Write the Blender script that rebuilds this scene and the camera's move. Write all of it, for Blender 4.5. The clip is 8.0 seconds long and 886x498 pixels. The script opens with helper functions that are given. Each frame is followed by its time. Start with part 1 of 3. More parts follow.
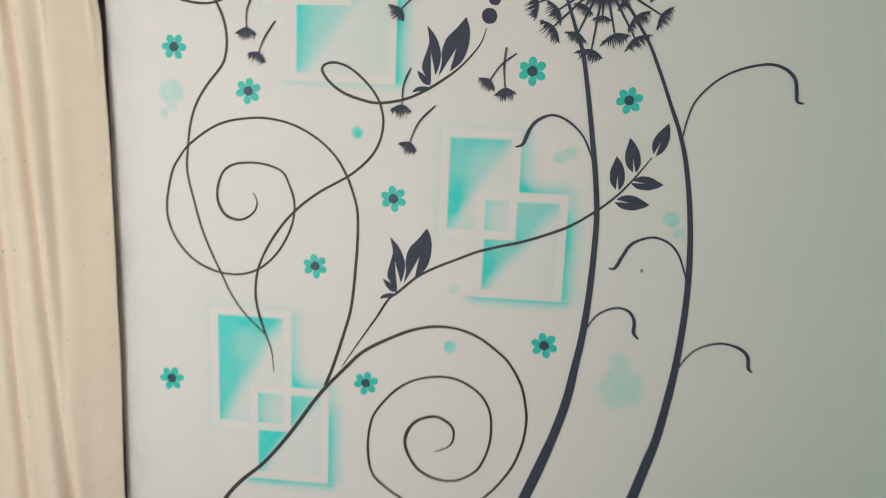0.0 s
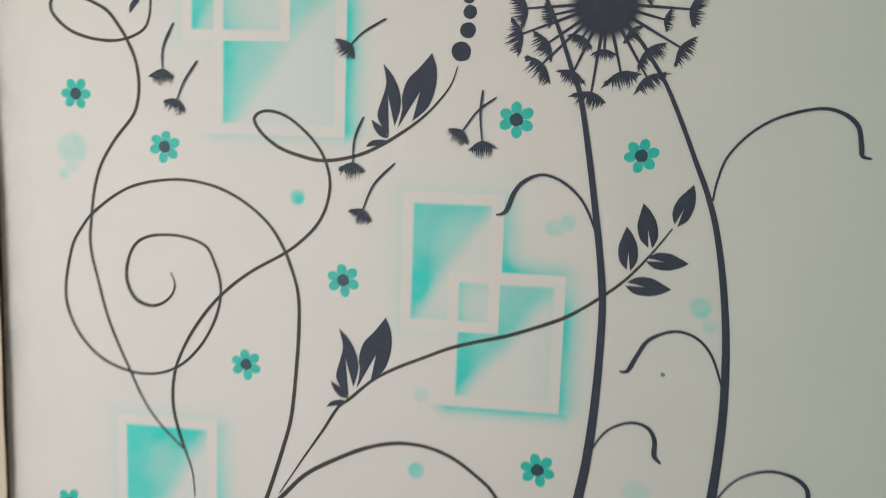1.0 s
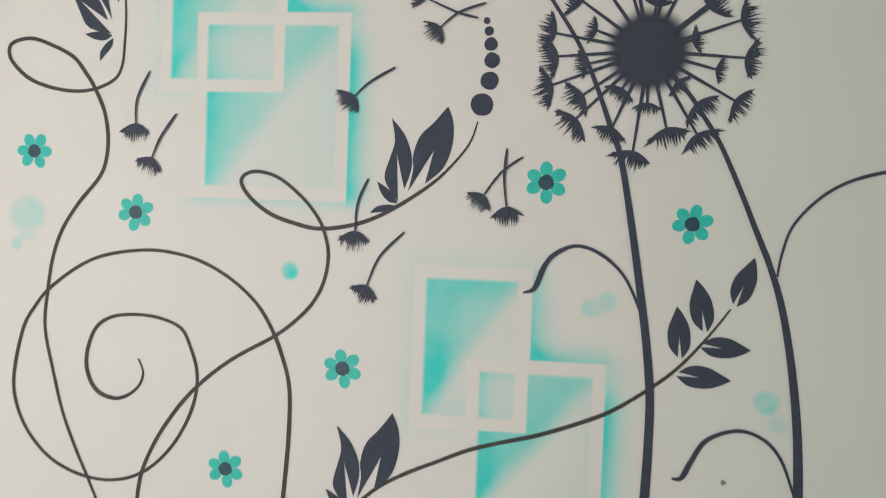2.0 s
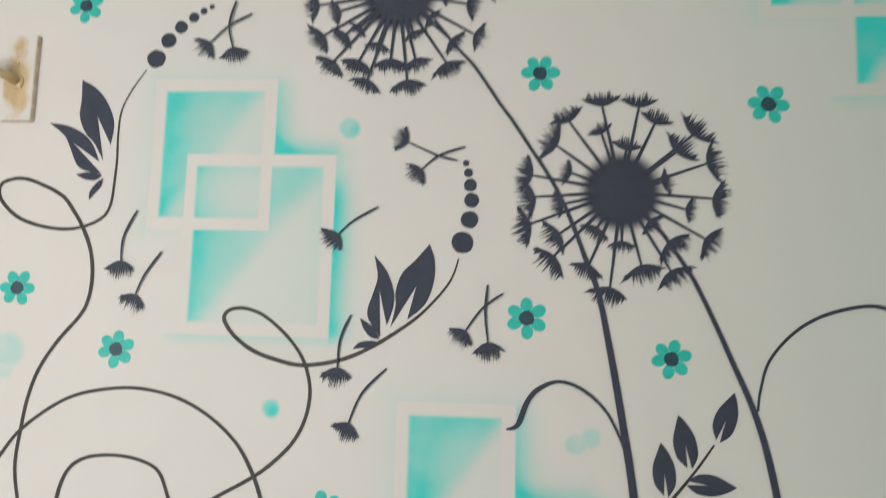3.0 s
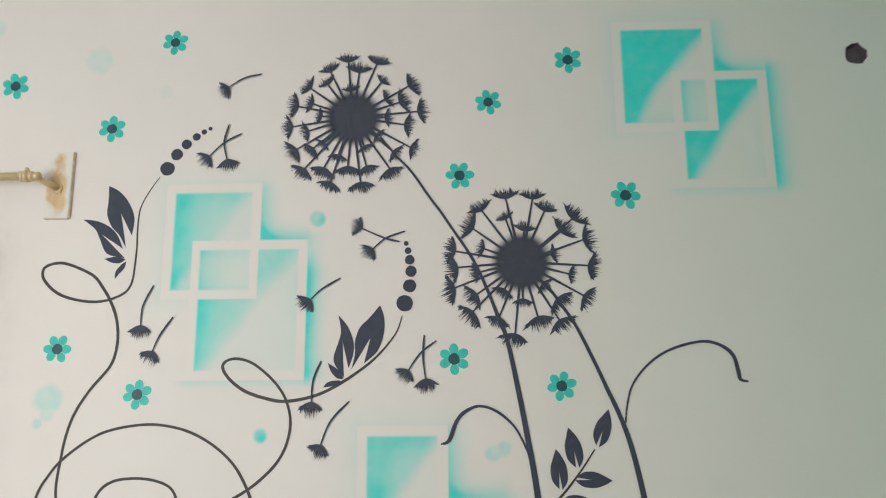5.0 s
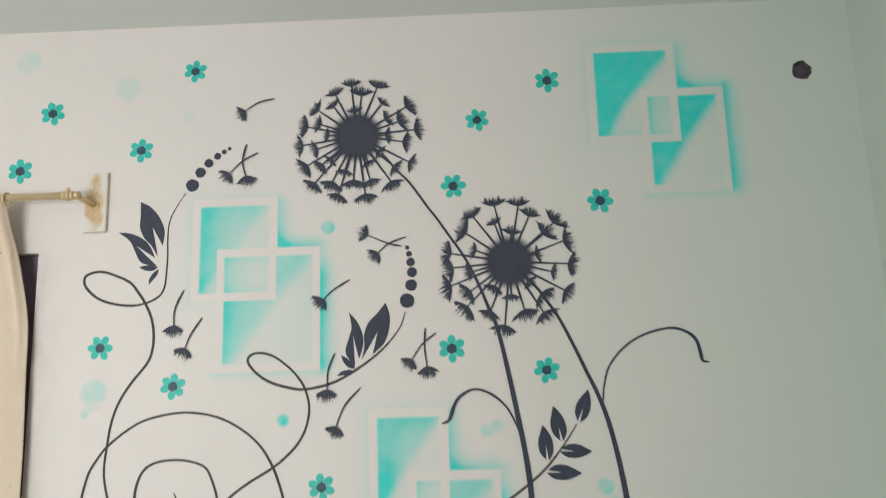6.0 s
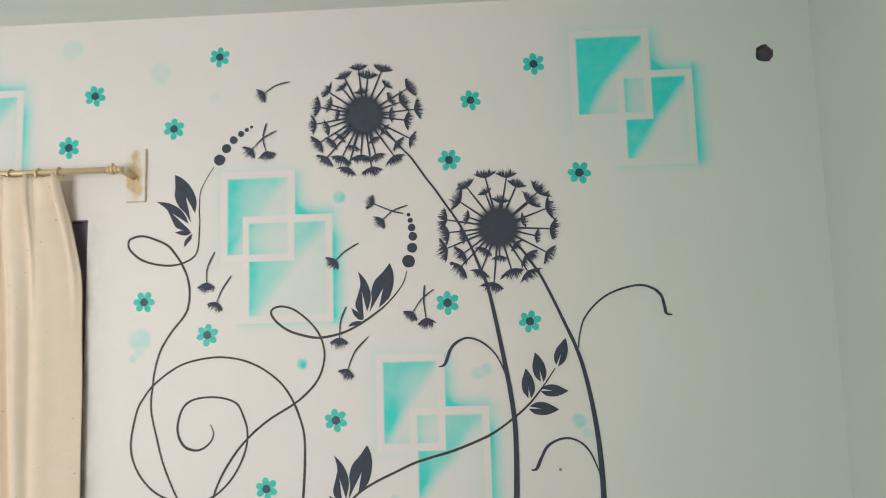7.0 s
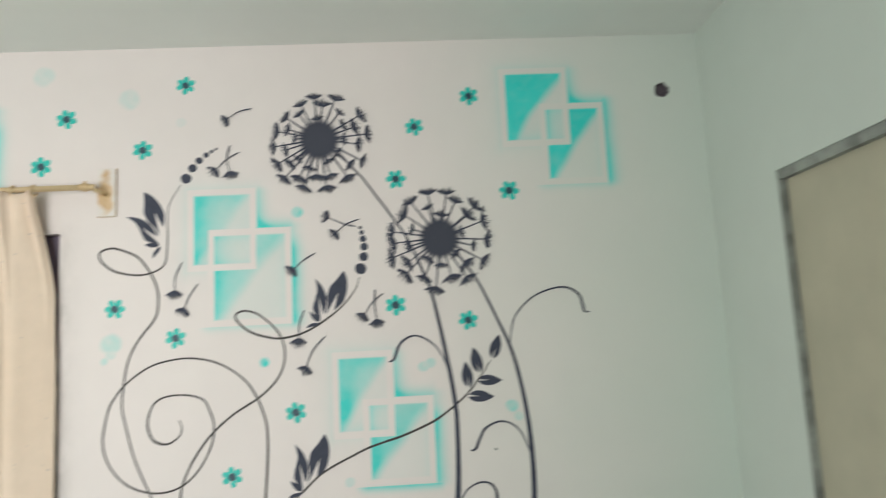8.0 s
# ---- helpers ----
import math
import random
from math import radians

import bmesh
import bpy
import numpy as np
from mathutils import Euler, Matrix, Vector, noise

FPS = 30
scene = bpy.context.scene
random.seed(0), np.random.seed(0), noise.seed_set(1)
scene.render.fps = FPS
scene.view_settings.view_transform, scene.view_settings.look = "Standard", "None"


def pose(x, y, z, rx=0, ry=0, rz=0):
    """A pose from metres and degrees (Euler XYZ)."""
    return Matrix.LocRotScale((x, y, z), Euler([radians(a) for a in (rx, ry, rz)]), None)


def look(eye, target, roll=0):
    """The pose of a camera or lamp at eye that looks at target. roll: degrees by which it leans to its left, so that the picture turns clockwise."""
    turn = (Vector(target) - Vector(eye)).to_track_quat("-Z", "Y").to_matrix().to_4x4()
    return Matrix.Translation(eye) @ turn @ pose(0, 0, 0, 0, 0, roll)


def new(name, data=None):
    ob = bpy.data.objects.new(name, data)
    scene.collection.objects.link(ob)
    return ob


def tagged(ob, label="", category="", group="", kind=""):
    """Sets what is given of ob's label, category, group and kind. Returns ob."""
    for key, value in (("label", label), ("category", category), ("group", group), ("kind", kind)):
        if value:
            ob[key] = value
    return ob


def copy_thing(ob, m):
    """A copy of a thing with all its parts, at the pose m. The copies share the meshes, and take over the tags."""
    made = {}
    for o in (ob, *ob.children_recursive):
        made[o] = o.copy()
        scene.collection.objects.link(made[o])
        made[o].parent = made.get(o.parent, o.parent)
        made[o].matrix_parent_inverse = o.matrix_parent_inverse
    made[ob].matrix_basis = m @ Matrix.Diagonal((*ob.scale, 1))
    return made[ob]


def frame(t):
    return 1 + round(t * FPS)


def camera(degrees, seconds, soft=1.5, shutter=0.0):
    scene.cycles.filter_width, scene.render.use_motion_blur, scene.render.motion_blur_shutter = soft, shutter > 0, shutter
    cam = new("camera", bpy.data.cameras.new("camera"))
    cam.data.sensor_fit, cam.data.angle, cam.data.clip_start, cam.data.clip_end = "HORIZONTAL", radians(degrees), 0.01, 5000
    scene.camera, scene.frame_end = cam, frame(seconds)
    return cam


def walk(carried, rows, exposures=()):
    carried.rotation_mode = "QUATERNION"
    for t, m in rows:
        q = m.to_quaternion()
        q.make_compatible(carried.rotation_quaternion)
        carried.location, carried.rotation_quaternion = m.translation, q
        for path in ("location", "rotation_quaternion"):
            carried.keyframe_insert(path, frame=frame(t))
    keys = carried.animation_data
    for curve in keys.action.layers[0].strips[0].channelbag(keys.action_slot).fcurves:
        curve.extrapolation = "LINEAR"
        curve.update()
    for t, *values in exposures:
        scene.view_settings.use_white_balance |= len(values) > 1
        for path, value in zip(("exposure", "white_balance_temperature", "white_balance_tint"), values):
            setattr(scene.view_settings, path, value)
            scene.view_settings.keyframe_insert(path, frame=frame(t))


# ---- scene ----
cam = camera(66.0, 8.0, soft=1.0, shutter=0.6)
PATH = [
    (0, (0.11, -2.329, 1.531), (-0.059, -0.369, 1.172), 2.4),
    (0.3, (0.146, -2.151, 1.507), (-0.027, -0.177, 1.234), 1.7),
    (0.5, (0.171, -2.01, 1.512), (0.089, -0.022, 1.309), 2.8),
    (0.8, (0.201, -1.884, 1.554), (-0.04, 0.088, 1.326), 2.4),
    (1, (0.214, -1.798, 1.564), (-0.02, 0.177, 1.351), 2.1),
    (1.2, (0.198, -1.733, 1.572), (-0.032, 0.247, 1.407), 2.1),
    (2.3, (0.102, -1.509, 1.639), (-0.087, 0.482, 1.597), 2.4),
    (2.5, (0.103, -1.504, 1.675), (-0.085, 0.487, 1.656), 3.1),
    (2.8, (0.103, -1.529, 1.707), (-0.034, 0.463, 1.818), 2.4),
    (3, (0.113, -1.565, 1.701), (-0.049, 0.417, 1.914), 1.6),
    (3.3, (0.141, -1.629, 1.716), (0.006, 0.35, 1.973), 1.2),
    (3.5, (0.174, -1.678, 1.701), (0.014, 0.293, 1.998), 0.9),
    (3.8, (0.214, -1.763, 1.694), (0.028, 0.207, 1.984), 0.8),
    (4, (0.233, -1.824, 1.69), (0.036, 0.147, 1.967), 0.8),
    (4.3, (0.251, -1.892, 1.674), (0.066, 0.078, 1.968), 0.3),
    (4.5, (0.253, -1.938, 1.681), (0.093, 0.029, 2.002), -0.0),
    (4.7, (0.24, -1.993, 1.679), (0.133, -0.025, 2.023), 0.2),
    (5.8, (0.203, -2.318, 1.64), (0.179, -0.353, 2.014), -1.3),
    (6, (0.22, -2.364, 1.656), (0.17, -0.393, 1.995), -1.8),
    (6.3, (0.277, -2.451, 1.638), (0.216, -0.475, 1.938), -1.6),
    (6.5, (0.298, -2.529, 1.638), (0.214, -0.553, 1.934), -1.1),
    (6.8, (0.301, -2.626, 1.63), (0.2, -0.642, 1.864), -1.5),
    (7, (0.297, -2.695, 1.636), (0.202, -0.709, 1.852), -1.7),
    (7.3, (0.273, -2.817, 1.625), (0.195, -0.831, 1.842), -1.3),
    (7.5, (0.267, -2.889, 1.587), (0.236, -0.902, 1.808), -1.6),
    (7.6, (0.238, -2.934, 1.608), (0.254, -0.945, 1.815), -1.8),
    (7.8, (0.232, -3.007, 1.573), (0.258, -1.021, 1.807), -2.3),
    (8, (0.243, -3.054, 1.549), (0.347, -1.075, 1.814), -2.9),
]

walk(cam, [(t, look(eye, target, roll)) for t, eye, target, roll in PATH],
     [(0.0, -0.08), (1.0, -0.13), (2.5, -0.04), (4.5, -0.02), (6.5, -0.04), (8.0, 0.03)])

# ---- light ----
world = bpy.data.worlds.new("sky")
world.use_nodes = True
scene.world = world
sky = world.node_tree.nodes.new("ShaderNodeTexSky")
sky.sky_type, sky.sun_disc, sky.sun_elevation, sky.sun_rotation = "NISHITA", False, radians(40), radians(200)
world.node_tree.links.new(sky.outputs[0], world.node_tree.nodes["Background"].inputs[0])
world.node_tree.nodes["Background"].inputs[1].default_value = 0.1


def window_light(name, m, w, h, watts, colour):
    lamp = bpy.data.lights.new(name, "AREA")
    lamp.shape, lamp.size, lamp.size_y, lamp.energy, lamp.color = "RECTANGLE", w, h, watts, colour
    ob = new(name, lamp)
    ob.matrix_world = m
    return ob


LEFT, RIGHT, BACK, TOP = -3.2, 1.667, -4.3, 2.95
WINDOW = (-2.95, -0.95, 0.45, 2.30)
window_light("window_daylight", pose((WINDOW[0] + WINDOW[1]) / 2, BACK - 0.02, (WINDOW[2] + WINDOW[3]) / 2, 90, 0, 0), 1.96, 1.81, 101, (0.986, 0.981, 0.984))

# ---- materials ----


def node_material(name, rough=0.6, metal=0.0):
    m = bpy.data.materials.new(name)
    m.use_nodes = True
    nt = m.node_tree
    b = nt.nodes["Principled BSDF"]
    b.inputs["Roughness"].default_value, b.inputs["Metallic"].default_value = rough, metal
    return m, nt, b


def noise_node(nt, scale, detail=4.0, rough=0.5, stretch=None):
    co = nt.nodes.new("ShaderNodeNewGeometry").outputs["Position"]
    if stretch:
        mp = nt.nodes.new("ShaderNodeMapping")
        mp.inputs["Scale"].default_value = stretch
        nt.links.new(co, mp.inputs[0])
        co = mp.outputs[0]
    n = nt.nodes.new("ShaderNodeTexNoise")
    n.inputs["Scale"].default_value, n.inputs["Detail"].default_value, n.inputs["Roughness"].default_value = scale, detail, rough
    nt.links.new(co, n.inputs["Vector"])
    return n.outputs[0]


def spread(nt, value, low, high, a=0.3, b=0.7):
    r = nt.nodes.new("ShaderNodeMapRange")
    for key, v in (("From Min", a), ("From Max", b), ("To Min", low), ("To Max", high)):
        r.inputs[key].default_value = v
    nt.links.new(value, r.inputs[0])
    return r.outputs[0]


def blend(nt, factor, a, b, kind="MIX"):
    n = nt.nodes.new("ShaderNodeMix")
    n.data_type, n.blend_type = "RGBA", kind
    for socket, v in ((n.inputs[0], factor), (n.inputs[6], a), (n.inputs[7], b)):
        if isinstance(v, (int, float)):
            socket.default_value = v
        elif isinstance(v, tuple):
            socket.default_value = (*v, 1)
        else:
            nt.links.new(v, socket)
    return n.outputs[2]


def times(nt, a, b):
    n = nt.nodes.new("ShaderNodeMath")
    n.operation, n.use_clamp = "MULTIPLY", True
    nt.links.new(a, n.inputs[0])
    nt.links.new(b, n.inputs[1])
    return n.outputs[0]


def bump(nt, b, height, strength, distance):
    n = nt.nodes.new("ShaderNodeBump")
    n.inputs["Strength"].default_value, n.inputs["Distance"].default_value = strength, distance
    nt.links.new(height, n.inputs["Height"])
    nt.links.new(n.outputs[0], b.inputs["Normal"])


def attribute(nt, name):
    n = nt.nodes.new("ShaderNodeAttribute")
    n.attribute_name = name
    return n.outputs["Fac"]


def plaster(name, a, b, murals=False):
    """Painted plaster; on the mural wall it also carries a green bounce tint, sprayed teal, sprayed black and grey
    smudges.
    """
    m, nt, bs = node_material(name, 0.55)
    c = blend(nt, spread(nt, noise_node(nt, 1.3, 3), 0, 1), a, b)
    c = blend(nt, spread(nt, noise_node(nt, 9, 5), 0, 0.35), c, tuple(v * 0.93 for v in a))
    if murals:
        # green bounce near the corner is put into the colour, darker towards the right
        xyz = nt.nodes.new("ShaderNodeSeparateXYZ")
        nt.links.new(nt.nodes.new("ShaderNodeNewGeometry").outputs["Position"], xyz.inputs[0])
        corner_ramp = nt.nodes.new("ShaderNodeMath")
        corner_ramp.operation = "ADD"
        nt.links.new(xyz.outputs[0], corner_ramp.inputs[0])
        nt.links.new(spread(nt, noise_node(nt, 2.2, 4), -0.10, 0.10), corner_ramp.inputs[1])
        c = blend(nt, spread(nt, corner_ramp.outputs[0], 0, 1, 0.25, 1.75), c, BOUNCE_GREEN)
        grain = spread(nt, noise_node(nt, 26, 4), 0.93, 1.04)
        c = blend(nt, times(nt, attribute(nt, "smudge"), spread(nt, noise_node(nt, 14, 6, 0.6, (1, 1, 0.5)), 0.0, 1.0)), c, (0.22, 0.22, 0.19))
        teal = blend(nt, spread(nt, noise_node(nt, 7, 3), 0, 1), (0.025, 0.66, 0.60), (0.05, 0.72, 0.66))
        c = blend(nt, times(nt, attribute(nt, "spray"), grain), c, teal)
        c = blend(nt, attribute(nt, "soot"), c, (0.0435, 0.048, 0.0725))
    nt.links.new(c, bs.inputs["Base Color"])
    h = nt.nodes.new("ShaderNodeMath")
    h.operation = "ADD"
    nt.links.new(noise_node(nt, 5, 3), h.inputs[0])
    nt.links.new(spread(nt, noise_node(nt, 160, 3), 0, 0.12, 0, 1), h.inputs[1])
    bump(nt, bs, h.outputs[0], 0.25, 0.006)
    return m


def plain(name, a, b, rough=0.6, scale=20.0, metal=0.0, relief=0.0, stretch=None):
    m, nt, bs = node_material(name, rough, metal)
    c = blend(nt, spread(nt, noise_node(nt, scale, 5, 0.6, stretch), 0, 1), a, b)
    nt.links.new(c, bs.inputs["Base Color"])
    if relief:
        bump(nt, bs, noise_node(nt, scale * 2, 4, 0.6, stretch), 0.5, relief)
    return m


BOUNCE_GREEN = (0.62, 0.70, 0.63)
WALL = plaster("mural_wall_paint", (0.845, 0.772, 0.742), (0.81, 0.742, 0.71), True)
# the rear wall is never in view; kept dark so it bounces less light
REAR = plaster("unseen_rear_wall_dark", (0.26, 0.31, 0.26), (0.22, 0.27, 0.22))
SIDE = plaster("side_wall_paint", (0.615, 0.675, 0.615), (0.575, 0.635, 0.58))
CEIL = plaster("ceiling_paint", (0.80, 0.82, 0.78), (0.76, 0.785, 0.745))
CHARCOAL = plain("charcoal_stencil_paint", (0.036, 0.042, 0.068), (0.052, 0.059, 0.092), 0.7, 30)
BROWN = plain("brown_black_brush_paint", (0.036, 0.031, 0.029), (0.062, 0.053, 0.048), 0.6, 24)
PETAL = plain("teal_stencil_paint", (0.018, 0.50, 0.42), (0.040, 0.60, 0.52), 0.5, 45)
NAVY = plain("dark_blue_stencil_paint", (0.016, 0.050, 0.078), (0.030, 0.085, 0.115), 0.5, 45)
FLOORING = plain("grey_floor_tile", (0.32, 0.34, 0.31), (0.27, 0.29, 0.26), 0.35, 6)
VOID = plain("dark_gap_fill", (0.19, 0.16, 0.225), (0.23, 0.19, 0.26), 0.6, 8)
OLIVE = plain("olive_door_paint", (0.49, 0.46, 0.345), (0.42, 0.40, 0.30), 0.5, 3.5)
GREYWOOD = plain("weathered_grey_frame", (0.36, 0.39, 0.35), (0.13, 0.135, 0.125), 0.7, 11, relief=0.003)
RODMETAL = plain("brushed_antique_brass", (0.80, 0.62, 0.38), (0.70, 0.52, 0.30), 0.42, 40, 0.35, stretch=(0.2, 1, 1))
CAVITY = plain("hole_shade", (0.15, 0.125, 0.145), (0.09, 0.075, 0.088), 0.9, 40)

# ---- small building tools ----


def part(name, bm, material, parent=None, label=""):
    data = bpy.data.meshes.new(name)
    bm.to_mesh(data)
    bm.free()
    data.materials.append(material)
    ob = new(name, data)
    ob.parent = parent
    if label:
        ob["label"] = label
    return ob


def thing(name, at, label, category, group="", kind=""):
    ob = new(name)
    ob.location = at
    ob.empty_display_size = 0.05
    return tagged(ob, label, category, group, kind)


def box(bm, a, b):
    vs = [bm.verts.new((x, y, z)) for z in (a[2], b[2]) for y in (a[1], b[1]) for x in (a[0], b[0])]
    for q in ((0, 2, 3, 1), (4, 5, 7, 6), (0, 1, 5, 4), (2, 6, 7, 3), (0, 4, 6, 2), (1, 3, 7, 5)):
        bm.faces.new([vs[i] for i in q])
    return vs


def softbox(a, b, r):
    bm = bmesh.new()
    box(bm, a, b)
    bmesh.ops.bevel(bm, geom=bm.edges[:], offset=r, segments=2, affect="EDGES", profile=0.5)
    return bm


def catmull(pts, n=7, closed=False):
    p = [Vector(q) for q in pts]
    k = len(p)
    out = []
    for i in range(k if closed else k - 1):
        a, b, c, d = (p[(i + j) % k] if closed else p[min(max(i + j, 0), k - 1)] for j in (-1, 0, 1, 2))
        for s in range(n):
            t = s / n
            out.append(0.5 * (2 * b + (c - a) * t + (2 * a - 5 * b + 4 * c - d) * t * t + (3 * b - a - 3 * c + d) * t ** 3))
    if not closed:
        out.append(p[-1])
    return out


LAYER = [0.0003]


def lift(step=0.00003):
    """Each coat of paint lies a little over the one before it."""
    LAYER[0] += step
    return LAYER[0]


def ribbon(pts, widths, n=7, ramp=0.00012, wobble=0.10):
    """A brushed line along a smooth curve on the wall; widths are spread evenly along it."""
    line = catmull(pts, n)
    bm = bmesh.new()
    y0, last, k = lift(), None, len(line)
    seed = random.random() * 50
    for i, c in enumerate(line):
        d = (line[min(i + 1, k - 1)] - line[max(i - 1, 0)])
        d = d.normalized() if d.length > 1e-9 else Vector((1, 0))
        side = Vector((-d.y, d.x))
        f = i / (k - 1) * (len(widths) - 1)
        j = min(int(f), len(widths) - 2)
        w = widths[j] + (widths[j + 1] - widths[j]) * (f - j)
        w *= 1 + wobble * noise.noise(Vector((i * 0.23 + seed, seed, 0)))
        y = -(y0 + ramp * i / k)
        row = [bm.verts.new((c.x + s * side.x * w / 2, y, c.y + s * side.y * w / 2)) for s in (1, -1)]
        if last:
            bm.faces.new((last[0], last[1], row[1], row[0]))
        last = row
    LAYER[0] += ramp
    return bm


def patch(outline, y, bm=None):
    bm = bmesh.new() if bm is None else bm
    face = bm.faces.new([bm.verts.new((p[0], -y, p[1])) for p in outline])
    face.normal_update()
    bmesh.ops.triangulate(bm, faces=[face])
    return bm


def outline(pts, sharp, n=5):
    """A closed outline, smooth but for its sharp corners."""
    k, out = len(pts), []
    for a, b in zip(sharp, sharp[1:] + [sharp[0] + k]):
        out += catmull([pts[i % k] for i in range(a, b + 1)], n)[:-1]
    return out


def disc(c, r, y, n=28, rough=0.03, bm=None):
    s = random.random() * 40
    ring = []
    for i in range(n):
        a = 2 * math.pi * i / n
        q = r * (1 + rough * noise.noise(Vector((math.cos(a) * 1.5 + s, math.sin(a) * 1.5, 0))))
        ring.append((c[0] + q * math.cos(a), c[1] + q * math.sin(a)))
    return patch(ring, y, bm)


def dusted(x0, z0, x1, z1, step, key, density, y):
    """A sheet of thin sprayed paint: density(x, z) from 0 to 1 is how much covers the wall."""
    nx, nz = int((x1 - x0) / step) + 1, int((z1 - z0) / step) + 1
    xs, zs = np.linspace(x0, x1, nx), np.linspace(z0, z1, nz)
    d = np.clip(np.array([[density(x, z) for x in xs] for z in zs]), 0, 1)
    keep, index, verts, faces, dens = d > 0.004, {}, [], [], []

    def vert(i, j):
        if (i, j) not in index:
            index[i, j] = len(verts)
            verts.append((xs[j], -y, zs[i]))
            dens.append(d[i, j])
        return index[i, j]

    for i in range(nz - 1):
        for j in range(nx - 1):
            if keep[i:i + 2, j:j + 2].any():
                faces.append((vert(i, j), vert(i, j + 1), vert(i + 1, j + 1), vert(i + 1, j)))
    data = bpy.data.meshes.new("spray")
    data.from_pydata(verts, [], faces)
    data.attributes.new(key, "FLOAT", "POINT").data.foreach_set("value", dens)
    data.materials.append(WALL)
    return data


def smooth(a, b, v):
    t = min(max((v - a) / (b - a), 0.0), 1.0)
    return t * t * (3 - 2 * t)


# ---- the room ----
DOOR = (-2.22, -1.287, 2.10)
HOLE = (1.478, 2.672, 0.036)


def slab(name, boxes, material, label, category):
    bm = bmesh.new()
    for a, b in boxes:
        box(bm, a, b)
    return tagged(part(name, bm, material), label, category, kind="structure")


def mural_wall():
    """The mural wall with its curtained doorway, and a rough shallow hole whose shade is a dark colour."""
    bm = bmesh.new()
    hx, hz, r = HOLE
    s = 0.09
    depth = 0.18
    for a, b in (
        ((LEFT, 0, 0), (DOOR[0], depth, TOP)),
        ((DOOR[0], 0, DOOR[2]), (DOOR[1], depth, TOP)),
        ((DOOR[1], 0, 0), (hx - s, depth, TOP)),
        ((hx - s, 0, 0), (hx + s, depth, hz - s)),
        ((hx - s, 0, hz + s), (hx + s, depth, TOP)),
        ((hx + s, 0, 0), (RIGHT + 0.15, depth, TOP)),
    ):
        box(bm, a, b)
    n = 24
    ring, back, edge = [], [], []
    for i in range(n):
        a = 2 * math.pi * i / n
        q = r * (1 + 0.28 * noise.noise(Vector((math.cos(a) * 2.2, math.sin(a) * 2.2, 3.1))))
        c, d = math.cos(a), math.sin(a)
        e = s / max(abs(c), abs(d))
        ring.append(bm.verts.new((hx + q * c, 0.0, hz + q * d)))
        back.append(bm.verts.new((hx + q * c * 0.9, 0.03, hz + q * d * 0.9)))
        edge.append(bm.verts.new((hx + e * c, 0.0, hz + e * d)))
    for i in range(n):
        j = (i + 1) % n
        bm.faces.new((edge[i], edge[j], ring[j], ring[i]))
        f = bm.faces.new((ring[i], ring[j], back[j], back[i]))
        f.material_index = 1
    bmesh.ops.recalc_face_normals(bm, faces=bm.faces[:])
    f = bm.faces.new(back)
    f.material_index = 1
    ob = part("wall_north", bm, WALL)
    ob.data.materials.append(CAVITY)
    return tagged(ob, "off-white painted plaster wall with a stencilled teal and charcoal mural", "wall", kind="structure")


mural_wall()
DY, DT, DE = -0.56, 2.130, -1.50  # far jamb, head and near jamb of the olive door
slab("wall_east", [((RIGHT, DY, 0), (RIGHT + 0.15, 0, TOP)), ((RIGHT, DE, DT), (RIGHT + 0.15, DY, TOP)), ((RIGHT, BACK, 0), (RIGHT + 0.15, DE, TOP))],
     SIDE, "pale grey-green painted plaster side wall", "wall")
slab("wall_west", [((LEFT - 0.15, BACK, 0), (LEFT, 0.18, TOP))], SIDE, "pale painted plaster wall", "wall")
wa, wb, wl, wh = WINDOW
slab("wall_south", [((LEFT - 0.15, BACK - 0.15, 0), (wa, BACK, TOP)), ((wb, BACK - 0.15, 0), (RIGHT + 0.15, BACK, TOP)),
                    ((wa, BACK - 0.15, 0), (wb, BACK, wl)), ((wa, BACK - 0.15, wh), (wb, BACK, TOP))],
     REAR, "unseen rear wall with a window opening, dark to cut bounce light", "wall")
slab("floor", [((LEFT - 0.15, BACK - 0.15, -0.1), (RIGHT + 0.15, 0.4, 0))], FLOORING, "grey tiled floor", "floor")
slab("ceiling", [((LEFT - 0.15, BACK - 0.15, TOP), (RIGHT + 0.15, 0.18, TOP + 0.12))], CEIL, "flat off-white painted ceiling", "ceiling")

# dark panel added at the back of the doorway, in place of the shaded gap
doorway = thing("gap_panel", (-1.75, 0.15, 0), "dark panel added behind the curtain for the dark gap", "door", kind="structure")
part("door_leaf", softbox((-0.466, -0.11, 0), (0.462, -0.06, 2.098), 0.004), VOID, doorway)


def side_door():
    d = thing("door_2", (RIGHT, DY, 0), "olive-beige painted door with a weathered grey frame", "door", kind="structure")
    w = DY - DE
    part("door_leaf", softbox((0.030, -w + 0.024, 0.0), (0.070, -0.014, DT - 0.037), 0.003), OLIVE, d)
    for name, a, b in (
        ("jamb", (0.004, -0.012, 0), (0.10, 0, DT)),
        ("jamb", (0.004, -w, 0), (0.10, -w + 0.022, DT)),
        ("head", (0.004, -w + 0.022, DT - 0.038), (0.10, -0.012, DT)),
    ):
        bm = softbox(a, b, 0.002)
        part(name, bm, GREYWOOD, d, "weathered grey frame strip")
    return d


side_door()

# ---- curtain and rod ----
ROD_Y, ROD_Z = -0.085, 2.285


